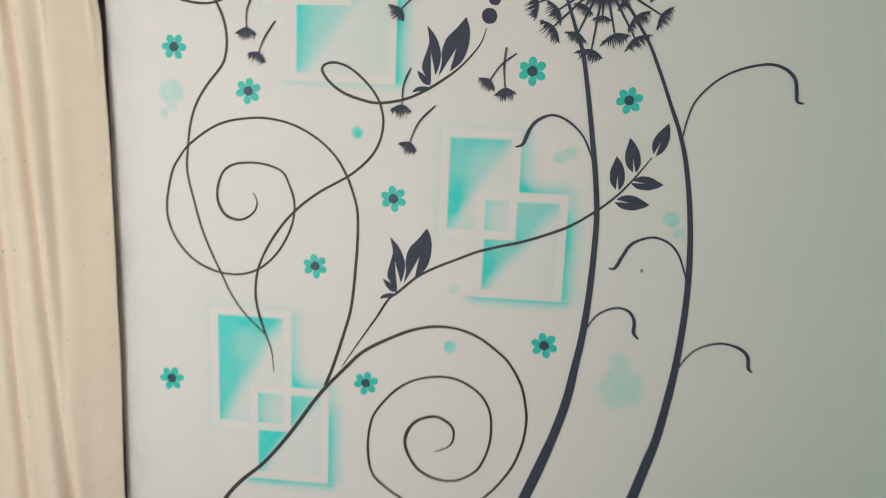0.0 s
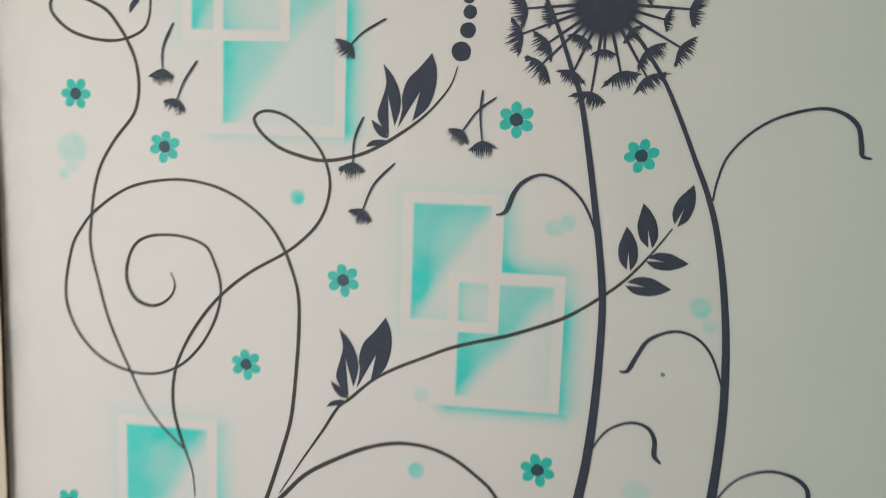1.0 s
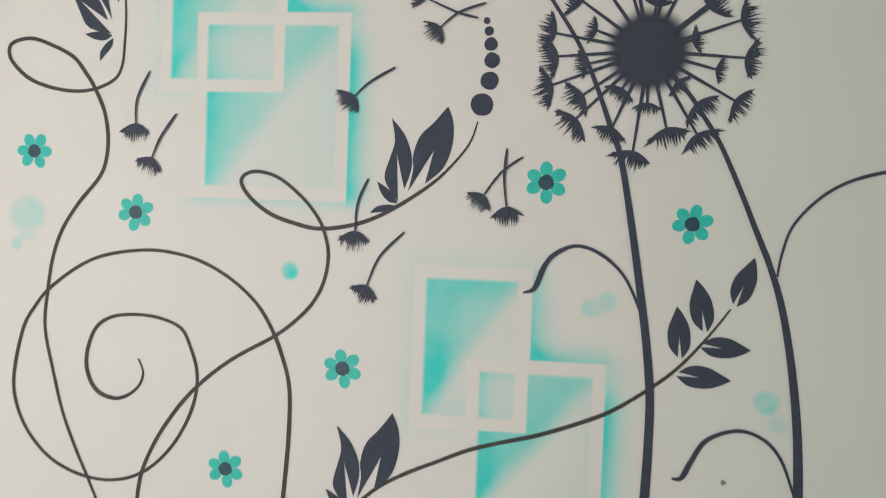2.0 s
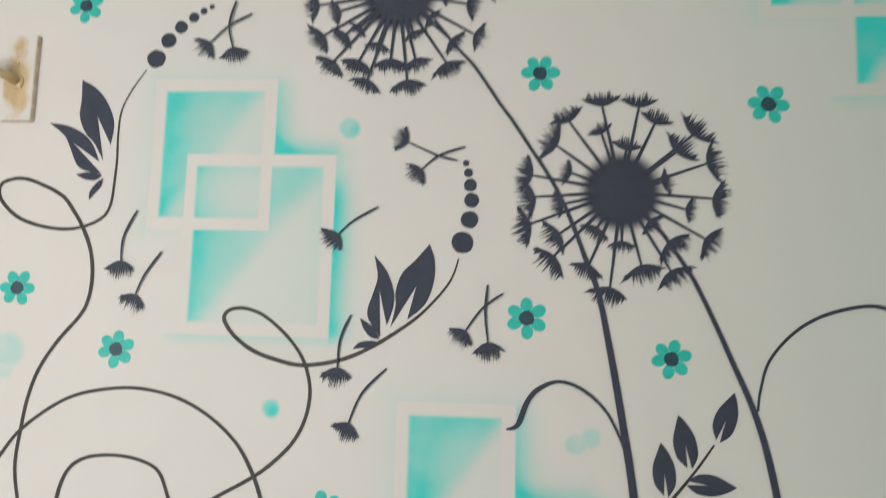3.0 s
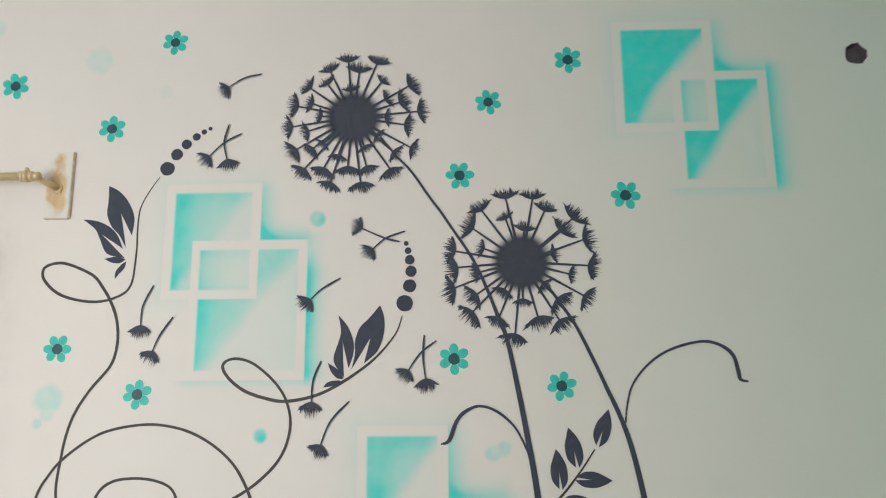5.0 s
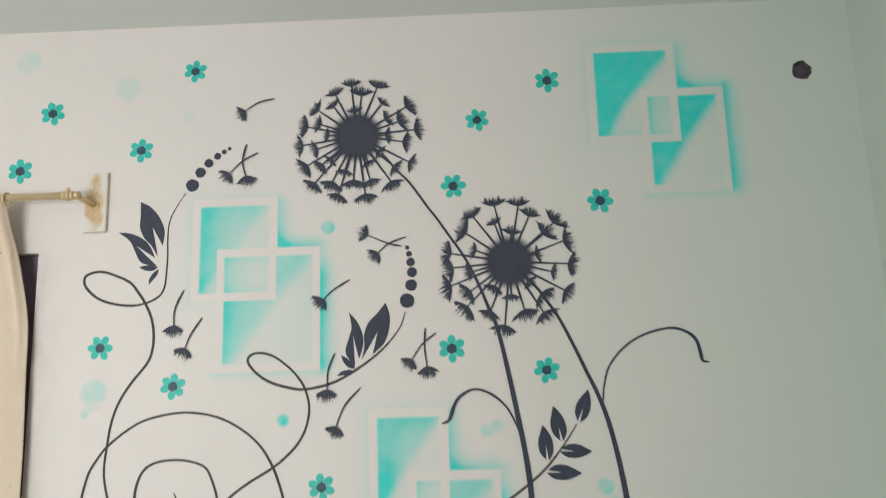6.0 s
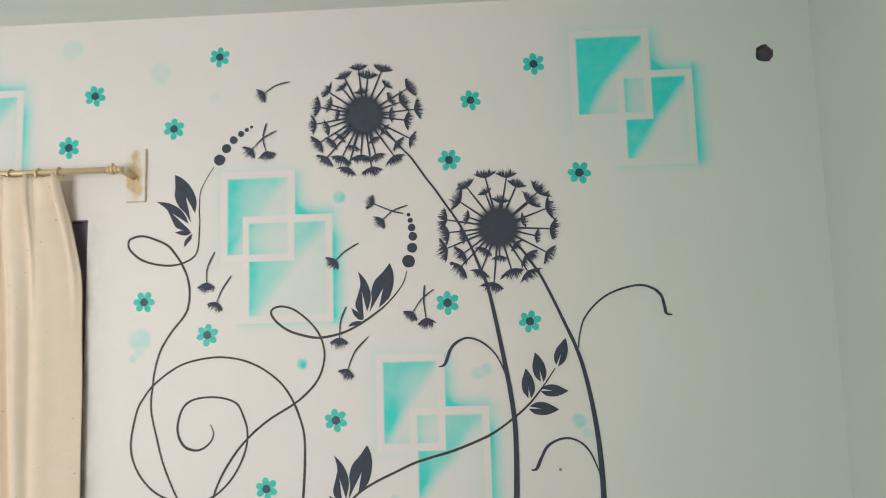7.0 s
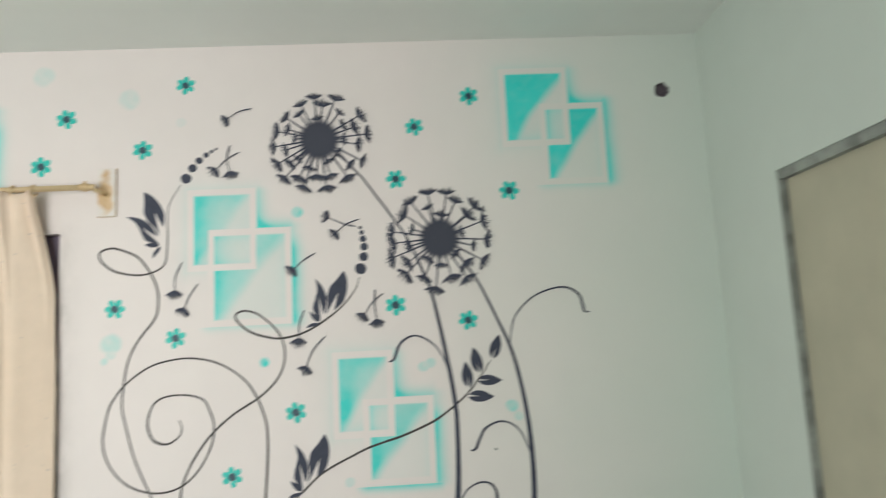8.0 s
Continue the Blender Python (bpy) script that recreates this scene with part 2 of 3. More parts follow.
def tube(bm, a, b, r0, r1=None, n=16, caps=True):
    a, b = Vector(a), Vector(b)
    m = (b - a).to_track_quat("Z", "Y").to_matrix().to_4x4()
    bmesh.ops.create_cone(bm, cap_ends=caps, segments=n, radius1=r0, radius2=r1 or r0, depth=(b - a).length,
                          matrix=Matrix.Translation((a + b) / 2) @ m)


def torus(bm, c, big, small, m=Matrix(), n=24, k=8):
    rows = []
    for i in range(n):
        a = 2 * math.pi * i / n
        rows.append([bm.verts.new(Matrix.Translation(c) @ m @ Vector(((big + small * math.cos(b)) * math.cos(a), (big + small * math.cos(b)) * math.sin(a), small * math.sin(b))))
                     for b in (2 * math.pi * j / k for j in range(k))])
    for i in range(n):
        for j in range(k):
            bm.faces.new((rows[i][j], rows[(i + 1) % n][j], rows[(i + 1) % n][(j + 1) % k], rows[i][(j + 1) % k]))


def curtain_rod():
    rod = thing("curtain_rod", (-1.75, 0, ROD_Z), "antique brass curtain rod on a wall block above the doorway", "curtain rod")
    bm = bmesh.new()
    tube(bm, (-0.70, ROD_Y, 0), (0.615, ROD_Y, 0), 0.0125)
    part("tube", bm, RODMETAL, rod)
    bm = bmesh.new()
    for x, r in ((0.595, 0.017), (0.610, 0.020), (0.624, 0.016)):
        tube(bm, (x - 0.006, ROD_Y, 0), (x + 0.006, ROD_Y, 0), r, r * 0.92)
    tube(bm, (0.628, ROD_Y, 0), (0.648, ROD_Y, 0), 0.0125)
    bmesh.ops.create_uvsphere(bm, u_segments=12, v_segments=8, radius=0.007, matrix=Matrix.Translation((0.606, ROD_Y, 0.022)))
    part("end_collar", bm, RODMETAL, rod, "ribbed brass end collar with a set screw")
    bm = bmesh.new()
    tube(bm, (0.634, ROD_Y, -0.004), (0.664, -0.015, -0.018), 0.009, 0.012)
    tube(bm, (0.664, -0.018, -0.020), (0.664, -0.012, -0.020), 0.016, 0.019)
    part("bracket_arm", bm, RODMETAL, rod, "brass support arm")
    for s in bpy.data.objects:
        if s.parent == rod:
            for f in s.data.polygons:
                f.use_smooth = True
    return rod


curtain_rod()


def plate_material():
    """Whitewashed block with a patch of bare tan wood where the paint was left off."""
    m, nt, bs = node_material("whitewashed_wood_block", 0.6)
    at = nt.nodes.new("ShaderNodeTexCoord").outputs["Object"]
    mp = nt.nodes.new("ShaderNodeMapping")
    mp.inputs["Scale"].default_value = (33, 1, 11.5)
    nt.links.new(at, mp.inputs[0])
    ln = nt.nodes.new("ShaderNodeVectorMath")
    ln.operation = "LENGTH"
    nt.links.new(mp.outputs[0], ln.inputs[0])
    add = nt.nodes.new("ShaderNodeMath")
    add.operation = "ADD"
    nt.links.new(ln.outputs["Value"], add.inputs[0])
    nt.links.new(spread(nt, noise_node(nt, 16, 5), -0.5, 0.5), add.inputs[1])
    wood = blend(nt, spread(nt, noise_node(nt, 25, 5, 0.6, (1, 1, 0.35)), 0, 1), (0.76, 0.56, 0.35), (0.62, 0.42, 0.23))
    c = blend(nt, spread(nt, add.outputs[0], 0, 1, 0.72, 1.28), wood, (0.80, 0.745, 0.70))
    nt.links.new(c, bs.inputs["Base Color"])
    return m


WORNEDGE = plain("flecked_wood_edge", (0.62, 0.45, 0.27), (0.84, 0.77, 0.69), 0.6, 45)


def wall_block():
    b = thing("wall_block", (-1.088, 0, 2.278), "whitewashed wooden block with bare tan patch fixed to the wall", "bracket plate")
    part("plate", softbox((-0.036, -0.013, -0.110), (0.043, 0.0, 0.108), 0.0015), plate_material(), b)
    part("edge_strip", softbox((0.0432, -0.0125, -0.110), (0.0455, 0.0, 0.108), 0.001), WORNEDGE, b, "bare brown wooden edge flecked with white paint")
    part("bottom_strip", softbox((-0.036, -0.0128, -0.1130), (0.043, 0.0, -0.1105), 0.001), WORNEDGE, b)
    for x, z in ((0.0, 0.036), (0.012, -0.03)):
        bm = bmesh.new()
        tube(bm, (x, -0.0155, z), (x, -0.0125, z), 0.004, 0.004, 10)
        part("screw", bm, RODMETAL, b)
    return b


wall_block()


def curtain_material():
    m, nt, bs = node_material("cream_curtain_cloth", 0.85)
    c = blend(nt, spread(nt, noise_node(nt, 3, 4), 0, 1), (0.98, 0.81, 0.66), (0.95, 0.77, 0.61))
    c = blend(nt, spread(nt, noise_node(nt, 16, 4, 0.55), 0, 0.35), c, (0.84, 0.69, 0.54))
    c = blend(nt, spread(nt, noise_node(nt, 60, 5, 0.6, (1, 1, 0.4)), 0, 0.30), c, (0.86, 0.72, 0.58))
    # small woven flecks, sparse and uneven
    v = nt.nodes.new("ShaderNodeTexVoronoi")
    v.inputs["Scale"].default_value = 24
    nt.links.new(nt.nodes.new("ShaderNodeNewGeometry").outputs["Position"], v.inputs["Vector"])
    flecks = times(nt, spread(nt, v.outputs["Distance"], 0.8, 0, 0.045, 0.11), spread(nt, noise_node(nt, 7, 3), 0, 0.9, 0.32, 0.55))
    c = blend(nt, flecks, c, (0.36, 0.34, 0.36))
    nt.links.new(c, bs.inputs["Base Color"])
    bump(nt, bs, noise_node(nt, 300, 2), 0.3, 0.001)
    tr = nt.nodes.new("ShaderNodeBsdfTranslucent")
    nt.links.new(c, tr.inputs[0])
    mix = nt.nodes.new("ShaderNodeMixShader")
    mix.inputs[0].default_value = 0.15
    out = nt.nodes["Material Output"]
    nt.links.new(bs.outputs[0], mix.inputs[1])
    nt.links.new(tr.outputs[0], mix.inputs[2])
    nt.links.new(mix.outputs[0], out.inputs[0])
    return m


CREASES = [(0.135, -0.03, 0.009), (0.187, -0.12, 0.022), (0.31, -0.05, 0.020), (0.45, -0.02, 0.030), (0.60, 0.03, 0.028), (0.72, -0.02, 0.030), (0.85, 0.02, 0.028)]


def curtain():
    c = thing("curtain", (-1.75, ROD_Y, 0), "cream woven cloth curtain with pinch pleats hanging from brass rings", "curtain")
    bm = bmesh.new()
    rows, cols = 70, 320
    top, low = 2.268, 0.03
    grid = []
    for i in range(rows + 1):
        v = i / rows
        z = top + (low - top) * v
        row = []
        # the free edge swings out below the heading and hangs straight
        edge = -1.356 + 0.074 * smooth(0.01, 0.215, v) + 0.012 * smooth(0.2, 0.6, v) - 0.008 * smooth(0.7, 1, v)
        far = -2.36
        for j in range(cols + 1):
            u = j / cols
            x = -1.352 + (far + 1.352) * u + (edge + 1.352) * math.exp(-u / 0.12)
            pinch = 1 - smooth(0.03, 0.14, v)
            # broad soft panels parted by narrow creases that drift as they fall
            y = -0.020
            for uc, dr, dp in CREASES:
                o = u - (uc + dr * (v - 0.5) + 0.006 * math.sin(5 * v + uc * 20))
                y += dp * (math.exp(-(o / 0.014) ** 2) - 0.55 * math.exp(-((abs(o) - 0.034) / 0.022) ** 2)) * (0.35 + 0.65 * smooth(0, 0.3, v))
            y += 0.005 * math.sin(2 * math.pi * u * 3.1 + 1.1 * v)
            # pinch pleats at the heading: a sharp forward fold at each ring
            q = (u * 9.0 + 0.35) % 1.0 - 0.5
            y += pinch * ((-0.024 + 0.009 * math.cos(2 * math.pi * q / 0.075)) * math.exp(-(q / 0.11) ** 2) + 0.008 * math.cos(2 * math.pi * q))
            y -= 0.012 * math.exp(-(q / 0.06) ** 2) * (1 - smooth(0.10, 0.30, v))
            # the free edge hangs back towards the wall
            y += 0.070 * math.exp(-u / 0.09) * smooth(-0.03, 0.10, v)
            x += 0.006 * noise.noise(Vector((u * 5, v * 4, 0)))
            y += 0.006 * noise.noise(Vector((u * 9, v * 7, 5)))
            row.append(bm.verts.new((x + 1.75, y, z + 0.006 * math.cos(2 * math.pi * q) * pinch)))
        grid.append(row)
    for i in range(rows):
        for j in range(cols):
            bm.faces.new((grid[i][j], grid[i][j + 1], grid[i + 1][j + 1], grid[i + 1][j])).smooth = True
    cloth = part("cloth", bm, curtain_material(), c)
    thick = cloth.modifiers.new("thick", "SOLIDIFY")
    thick.thickness = 0.0016
    for x in (-1.360, -1.445, -1.560, -1.69, -1.81, -1.93, -2.05, -2.17, -2.29):
        bm = bmesh.new()
        torus(bm, (x + 1.75, 0, ROD_Z - 0.006), 0.0225, 0.0040, Matrix.Rotation(radians(-4), 4, "Z") @ Matrix.Rotation(radians(90), 4, "Y"))
        ring = part("ring", bm, RODMETAL, c, "brass curtain ring")
        bm = bmesh.new()
        torus(bm, (x + 1.75, 0, ROD_Z - 0.036), 0.0062, 0.0018, Matrix.Rotation(radians(90), 4, "X"), 14, 6)
        part("eyelet", bm, RODMETAL, ring)
    return c


curtain()

# ---- the mural: sprayed squares ----
BAND = 0.031


def inset(r, d):
    return (r[0] + d, r[1] + d, r[2] - d, r[3] - d)


def depth_in(r, x, z):
    """How far inside a rectangle a point lies; minus outside."""
    dx, dz = max(r[0] - x, x - r[2]), max(r[1] - z, z - r[3])
    return -math.hypot(max(dx, 0), max(dz, 0)) if max(dx, dz) > 0 else -max(dx, dz)


def squares(first, second, strength, edge_side, lower=1.0, bow=0.12, reach=1.04, wash=0.8, mist=0.08, crown=0.35):
    """Two taped frames that overlap, with teal sprayed across their insides and round their outer edges."""
    t = thing("painted_squares", ((first[0] + second[2]) / 2, 0, (first[3] + second[1]) / 2),
              "two overlapping white square outlines with teal sprayed shading on the wall", "wall painting", "sprayed square motifs on the wall")
    f, g = inset(first, BAND), inset(second, BAND)
    seed = random.random() * 30

    def fan(r, x, z, edge):
        # teal falls away from the upper left corner along a bowed diagonal
        u, v = (x - r[0]) / (r[2] - r[0]), (r[3] - z) / (r[3] - r[1])
        wave = 0.07 * noise.noise(Vector((x * 8 + seed, z * 8, 0))) + 0.06 * noise.noise(Vector((x * 3.5, z * 3.5, seed)))
        return 1 - smooth(edge - 0.20, edge + 0.13, u + v * 0.95 + bow * (u * v - 0.12) + wave)

    def density(x, z):
        df, dg, sf, sg = depth_in(f, x, z), depth_in(g, x, z), depth_in(first, x, z), depth_in(second, x, z)
        soft = 0.0035
        clear = min(smooth(-soft, soft, df), 1) if sf > 0 else 1
        clear2 = min(smooth(-soft, soft, dg), 1) if sg > 0 else 1
        if (sf > 0.002 and df < -0.004) or (sg > 0.002 and dg < -0.004):
            return 0.0
        cloud = 0.97 + 0.16 * noise.noise(Vector((x * 12, z * 12, seed))) + 0.22 * noise.noise(Vector((x * 5, z * 5, seed + 9)))
        if df > -0.004 and dg > -0.004:
            u = (x - g[0]) / (f[2] - g[0])
            v = (f[1] - z) / (f[1] - g[3])
            return clear * clear2 * cloud * (0.20 + 0.75 * math.exp(-u / 0.24) + 0.30 * math.exp(-(1 - v) / 0.16) + 0.22 * math.exp(-v / 0.14)) * 0.85
        if df > -0.004:
            return clear * cloud * (mist + strength * fan(f, x, z, reach) * min(wash - mist + 0.60 * math.exp(-((x - f[0]) / 0.068) ** 2) + 0.32 * math.exp(-((f[3] - z) / 0.055) ** 2), 1.0) + 0.28 * math.exp(-(z - f[1]) / 0.03) * strength)
        if dg > -0.004:
            return clear2 * cloud * (mist * 0.8 + strength * fan(g, x, z, reach) * min(wash + 0.06 + 0.42 * math.exp(-(x - g[0] + 0.5 * max(z - g[1] - 0.25, 0)) / 0.06), 1.0) + 0.10 * math.exp(-(g[2] - x) / 0.02))
        # outside: overspray along the tape
        d1, d2 = max(-sf, 0), max(-sg, 0)
        out = 0.0
        if x > first[2] and z > second[3]:
            notch = math.exp(-(d1 / 0.034) ** 1.5) + math.exp(-(d2 / 0.030) ** 1.5)
            corner = math.exp(-math.hypot(x - first[2], z - second[3]) / 0.09)
            top = 1 - smooth(first[3] - 0.03, first[3] + 0.03, z)
            right = 1 - smooth(second[2] - 0.01, second[2] + 0.035, x)
            out += min(notch, 1.1) * (0.46 + 0.75 * corner) * top * right
        if x > second[2] - 0.002:
            span = smooth(second[1] - 0.03, second[1] + 0.02, z) * (crown + (1 - crown) * (1 - smooth(second[3] - 0.12, second[3] - 0.02, z))) * (1 - smooth(second[3] - 0.0, second[3] + 0.045, z))
            out = max(out, edge_side * math.exp(-(max(x - second[2], 0) / 0.034) ** 1.6) * span)
        if z < second[1] + 0.002:
            span = smooth(second[0] - 0.05, second[0] + 0.02, x) * (1 - smooth(second[2] + 0.01, second[2] + 0.045, x))
            out = max(out, lower * math.exp(-(max(second[1] - z, 0) / 0.018) ** 1.4) * span)
        if z > first[3] - 0.002 or x < first[0]:
            out = max(out, 0.16 * math.exp(-d1 / 0.03))
        if z < first[1] and x < second[0]:
            out = max(out, 0.10 * math.exp(-d1 / 0.03))
        return out * cloud * (1 if d1 > 0.0005 and d2 > 0.0005 else 0.5)

    def inside(r, x, z):
        return depth_in(r, x, z) > -BAND * 0.4

    y = lift()
    for name, r, want in (("overlap_panel", (g[0], f[1], f[2], g[3]), (True, True)), ("upper_panel", f, (True, False)), ("lower_panel", g, (False, True)),
                          ("overspray", (first[0], second[1], second[2], first[3]), (False, False))):
        def some(x, z):
            return density(x, z) if (inside(f, x, z), inside(g, x, z)) == want else 0.0

        pad = 0.14 if name == "overspray" else 0.012
        data = dusted(r[0] - pad, r[1] - pad, r[2] + pad, r[3] + pad, 0.0042, "spray", some, y)
        for v in data.vertices:
            v.co = v.co - Vector(t.location)
        ob = new(name, data)
        ob.parent = t
    return t


squares((-0.735, 1.903, -0.427, 2.276), (-0.646, 1.655, -0.274, 2.090), 0.95, 1.0, 0.30, wash=0.46, mist=0.16)
squares((-0.112, 1.147, 0.158, 1.521), (0.018, 0.940, 0.330, 1.313), 0.88, 1.0, 0.9, wash=0.66)
squares((-0.938, 0.375, -0.631, 0.845), (-0.789, 0.177, -0.488, 0.552), 0.92, 0.95, 0.95)
squares((0.702, 2.422, 1.026, 2.802), (0.886, 2.234, 1.190, 2.625), 1.08, 1.0, 0.30, 0.42, 1.10, 0.95, 0.05, 0.9)
squares((-2.06, 2.45, -1.74, 2.83), (-1.885, 2.275, -1.577, 2.665), 0.80, 0.80, 0.4)

# pale round puffs of teal
SPOTS = [(((-1.060, 1.605, 0.042, 0.34), (-1.087, 1.531, 0.015, 0.32), (-1.060, 1.560, 0.022, 0.24))), (((-0.403, 1.491, 0.021, 0.80),)),
         (((0.292, 1.440, 0.022, 0.36), (0.325, 1.455, 0.022, 0.36))), (((-0.047, 0.964, 0.020, 0.34),)), (((-0.052, 0.749, 0.022, 0.75),)),
         (((0.673, 1.249, 0.025, 0.55), (0.701, 1.204, 0.018, 0.28))), (((0.561, 0.637, 0.072, 0.34), (0.542, 0.735, 0.038, 0.26), (0.552, 0.69, 0.046, 0.30))),
         (((-1.375, 2.828, 0.045, 0.20),)), (((-0.989, 2.705, 0.043, 0.20),)), (((-0.760, 2.589, 0.022, 0.12),)), (((-0.244, 2.153, 0.023, 0.72),))]
for puffs in SPOTS:
    tag = "pale teal" if puffs[0][3] < 0.5 else "bright teal"
    turn = random.random() * 20

    def puff(x, z):
        best = 0.0
        for sx, sz, sr, sd in puffs:
            d = math.hypot(x - sx, z - sz) * (1 + 0.22 * noise.noise(Vector((x * 22 + turn, z * 22, 0))))
            best = max(best, sd * (1 - smooth(sr * 0.72, sr * 1.28, d)))
        return best * (0.9 + 0.4 * noise.noise(Vector((x * 30, z * 30, turn))))

    lo = [min(p[k] - 1.6 * p[2] for p in puffs) for k in (0, 1)]
    hi = [max(p[k] + 1.6 * p[2] for p in puffs) for k in (0, 1)]
    tagged(new("painted_spot", dusted(lo[0], lo[1], hi[0], hi[1], max(puffs[0][2] / 10, 0.003), "spray", puff, lift(0.00002))),
           tag + " soft sprayed spot on the wall", "wall painting", "sprayed spots on the wall")


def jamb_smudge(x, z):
    """Grey smudge: an uneven dark line close to the jamb, and a broad faint bloom beside it."""
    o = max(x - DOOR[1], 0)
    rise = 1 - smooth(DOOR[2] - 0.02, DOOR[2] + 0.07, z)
    jamb_line = math.exp(-o / 0.020) * (0.15 + 1.3 * max(noise.noise(Vector((x * 4, z * 2.6, 2))) + 0.15, 0))
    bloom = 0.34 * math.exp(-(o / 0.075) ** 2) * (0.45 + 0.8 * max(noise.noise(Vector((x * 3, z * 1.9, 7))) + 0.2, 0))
    return (jamb_line + bloom) * rise * (1 - smooth(0.12, 0.18, o))


tagged(new("wall_smudge", dusted(DOOR[1] + 0.001, 0.02, DOOR[1] + 0.19, 2.2, 0.008, "smudge", jamb_smudge, 0.00015)),
       "grey smudge along the doorway edge, darkest at the jamb", "stain", kind="structure")


def head_smudge(x, z):
    return 0.42 * math.exp(-(z - DOOR[2]) / 0.035) * smooth(DOOR[1] - 0.20, DOOR[1] - 0.06, x) * (0.6 + 0.8 * max(noise.noise(Vector((x * 9, z * 9, 1))), 0))


tagged(new("wall_smudge", dusted(DOOR[1] - 0.20, DOOR[2] + 0.001, DOOR[1], DOOR[2] + 0.11, 0.008, "smudge", head_smudge, 0.00015)),
       "faint grey grime above the doorway corner", "stain", kind="structure")

# ---- the mural: flowers ----
FLOWERS = [(-0.740, 2.766), (-1.270, 2.623), (-0.931, 2.467), (-1.377, 2.406), (0.559, 2.673), (0.298, 2.533), (0.203, 2.289), (0.721, 2.216), (-1.045, 1.755), (-0.784, 1.616), (0.180, 1.715), (0.500, 1.633), (-0.270, 1.271), (-0.545, 1.016), (0.281, 0.780), (-1.090, 0.554), (-0.353, 0.591)]

TURNS = (20, 40, 22, 30, 30, 40, 0, 50, 55, 18, 28, 12, 36, 35, 41, 3, 14)


def painted_flower():
    t = thing("painted_flower", (0, 0, 0), "small teal six-petalled stencil flower with dark blue centre on wall", "wall painting", "stencilled flowers on the wall")
    for i in range(6):
        a = radians(60 * i + random.uniform(-5, 5))
        q, s = 0.0265 + random.uniform(-0.001, 0.001), random.uniform(0.94, 1.06)
        ring = []
        for k in range(20):
            b = 2 * math.pi * k / 20
            u, v = 0.0150 * math.cos(b) * s, 0.0122 * math.sin(b) * s
            ring.append(((q + u) * math.cos(a) - v * math.sin(a), (q + u) * math.sin(a) + v * math.cos(a)))
        part("petal", patch(ring, 0.00006 * (i % 3)), PETAL, t)
    part("flower_centre", disc((0, 0), 0.0155, 0.00025, 24, 0.12), NAVY, t)
    return t


for n, (fx, fz) in enumerate(FLOWERS):
    if n == 0:
        base_flower = painted_flower()
        spot = base_flower
    else:
        spot = copy_thing(base_flower, Matrix())
    size = random.uniform(1.04, 1.14)
    spot.matrix_basis = Matrix.Translation((fx, -0.0007, fz)) @ Matrix.Rotation(-radians(TURNS[n]), 4, "Y") @ Matrix.Diagonal((size, 1, size, 1))

# ---- the mural: vines ----
LAYER[0] = 0.0008


def home(t):
    """Keeps the parts where they were drawn, with the thing's own origin at its place."""
    for o in t.children:
        o.matrix_parent_inverse = Matrix.Translation(t.location).inverted()


LEAF_A = [(-0.046, 1.880), (-0.033, 1.842), (-0.034, 1.792), (-0.053, 1.740), (-0.093, 1.704), (-0.074, 1.782), (-0.131, 1.686), (-0.121, 1.734), (-0.122, 1.768), (-0.108, 1.811), (-0.078, 1.842)]
LEAF_B = [(-0.174, 1.851), (-0.144, 1.815), (-0.127, 1.772), (-0.126, 1.734), (-0.140, 1.690), (-0.160, 1.772), (-0.154, 1.662), (-0.180, 1.698), (-0.186, 1.724), (-0.173, 1.767), (-0.165, 1.802)]
LEAF_C = [(-0.203, 1.706), (-0.176, 1.689), (-0.162, 1.672), (-0.155, 1.658), (-0.175, 1.661), (-0.193, 1.680)]
LEAF_D = [(-0.217, 1.633), (-0.202, 1.649), (-0.175, 1.654), (-0.157, 1.651), (-0.174, 1.639), (-0.197, 1.636)]


def bud(parent, root, tip):
    """The four-leaf bud stencil, turned and sized so that its root and main tip fall on the given places."""
    r0, t0 = complex(-0.148, 1.654), complex(-0.046, 1.880)
    r1, t1 = complex(*root), complex(*tip)
    k = (t1 - r1) / (t0 - r0)
    for pts, sharp in ((LEAF_A, [0, 4, 5, 6]), (LEAF_B, [0, 4, 5, 6]), (LEAF_C, [0, 3]), (LEAF_D, [0, 3])):
        w = [r1 + (complex(*p) - r0) * k for p in pts]
        part("leaf", patch(outline([(c.real, c.imag) for c in w], sharp), lift(0.00003)), CHARCOAL, parent, "charcoal stencilled leaf")


def dots(parent, places, radii):
    for p, r in zip(places, radii):
        part("dot", disc(p, r, lift(0.00001), 26, 0.08), CHARCOAL, parent, "round charcoal dot")


def twig_leaf(parent, root, tip):
    u = Vector(tip) - Vector(root)
    v = Vector((-u.y, u.x))
    prof = [(1, 0), (0.82, 0.10), (0.55, 0.225), (0.25, 0.215), (0.03, 0.05), (0.44, -0.01), (0.0, -0.035), (0.22, -0.215), (0.55, -0.235), (0.82, -0.13)]
    part("leaf", patch(outline([tuple(Vector(root) + a * u + 0.88 * b * v) for a, b in prof], [0, 4, 5, 6]), lift(0.00003)), CHARCOAL, parent, "charcoal stencilled leaf")


def vine(lines, label):
    first = lines[0][0][0]
    t = thing("painted_vine", (first[0], 0, first[1]), label, "wall painting", "painted vines on the wall")
    for pts, widths in lines:
        part("tendril", ribbon(pts, widths), BROWN, t)
    return t


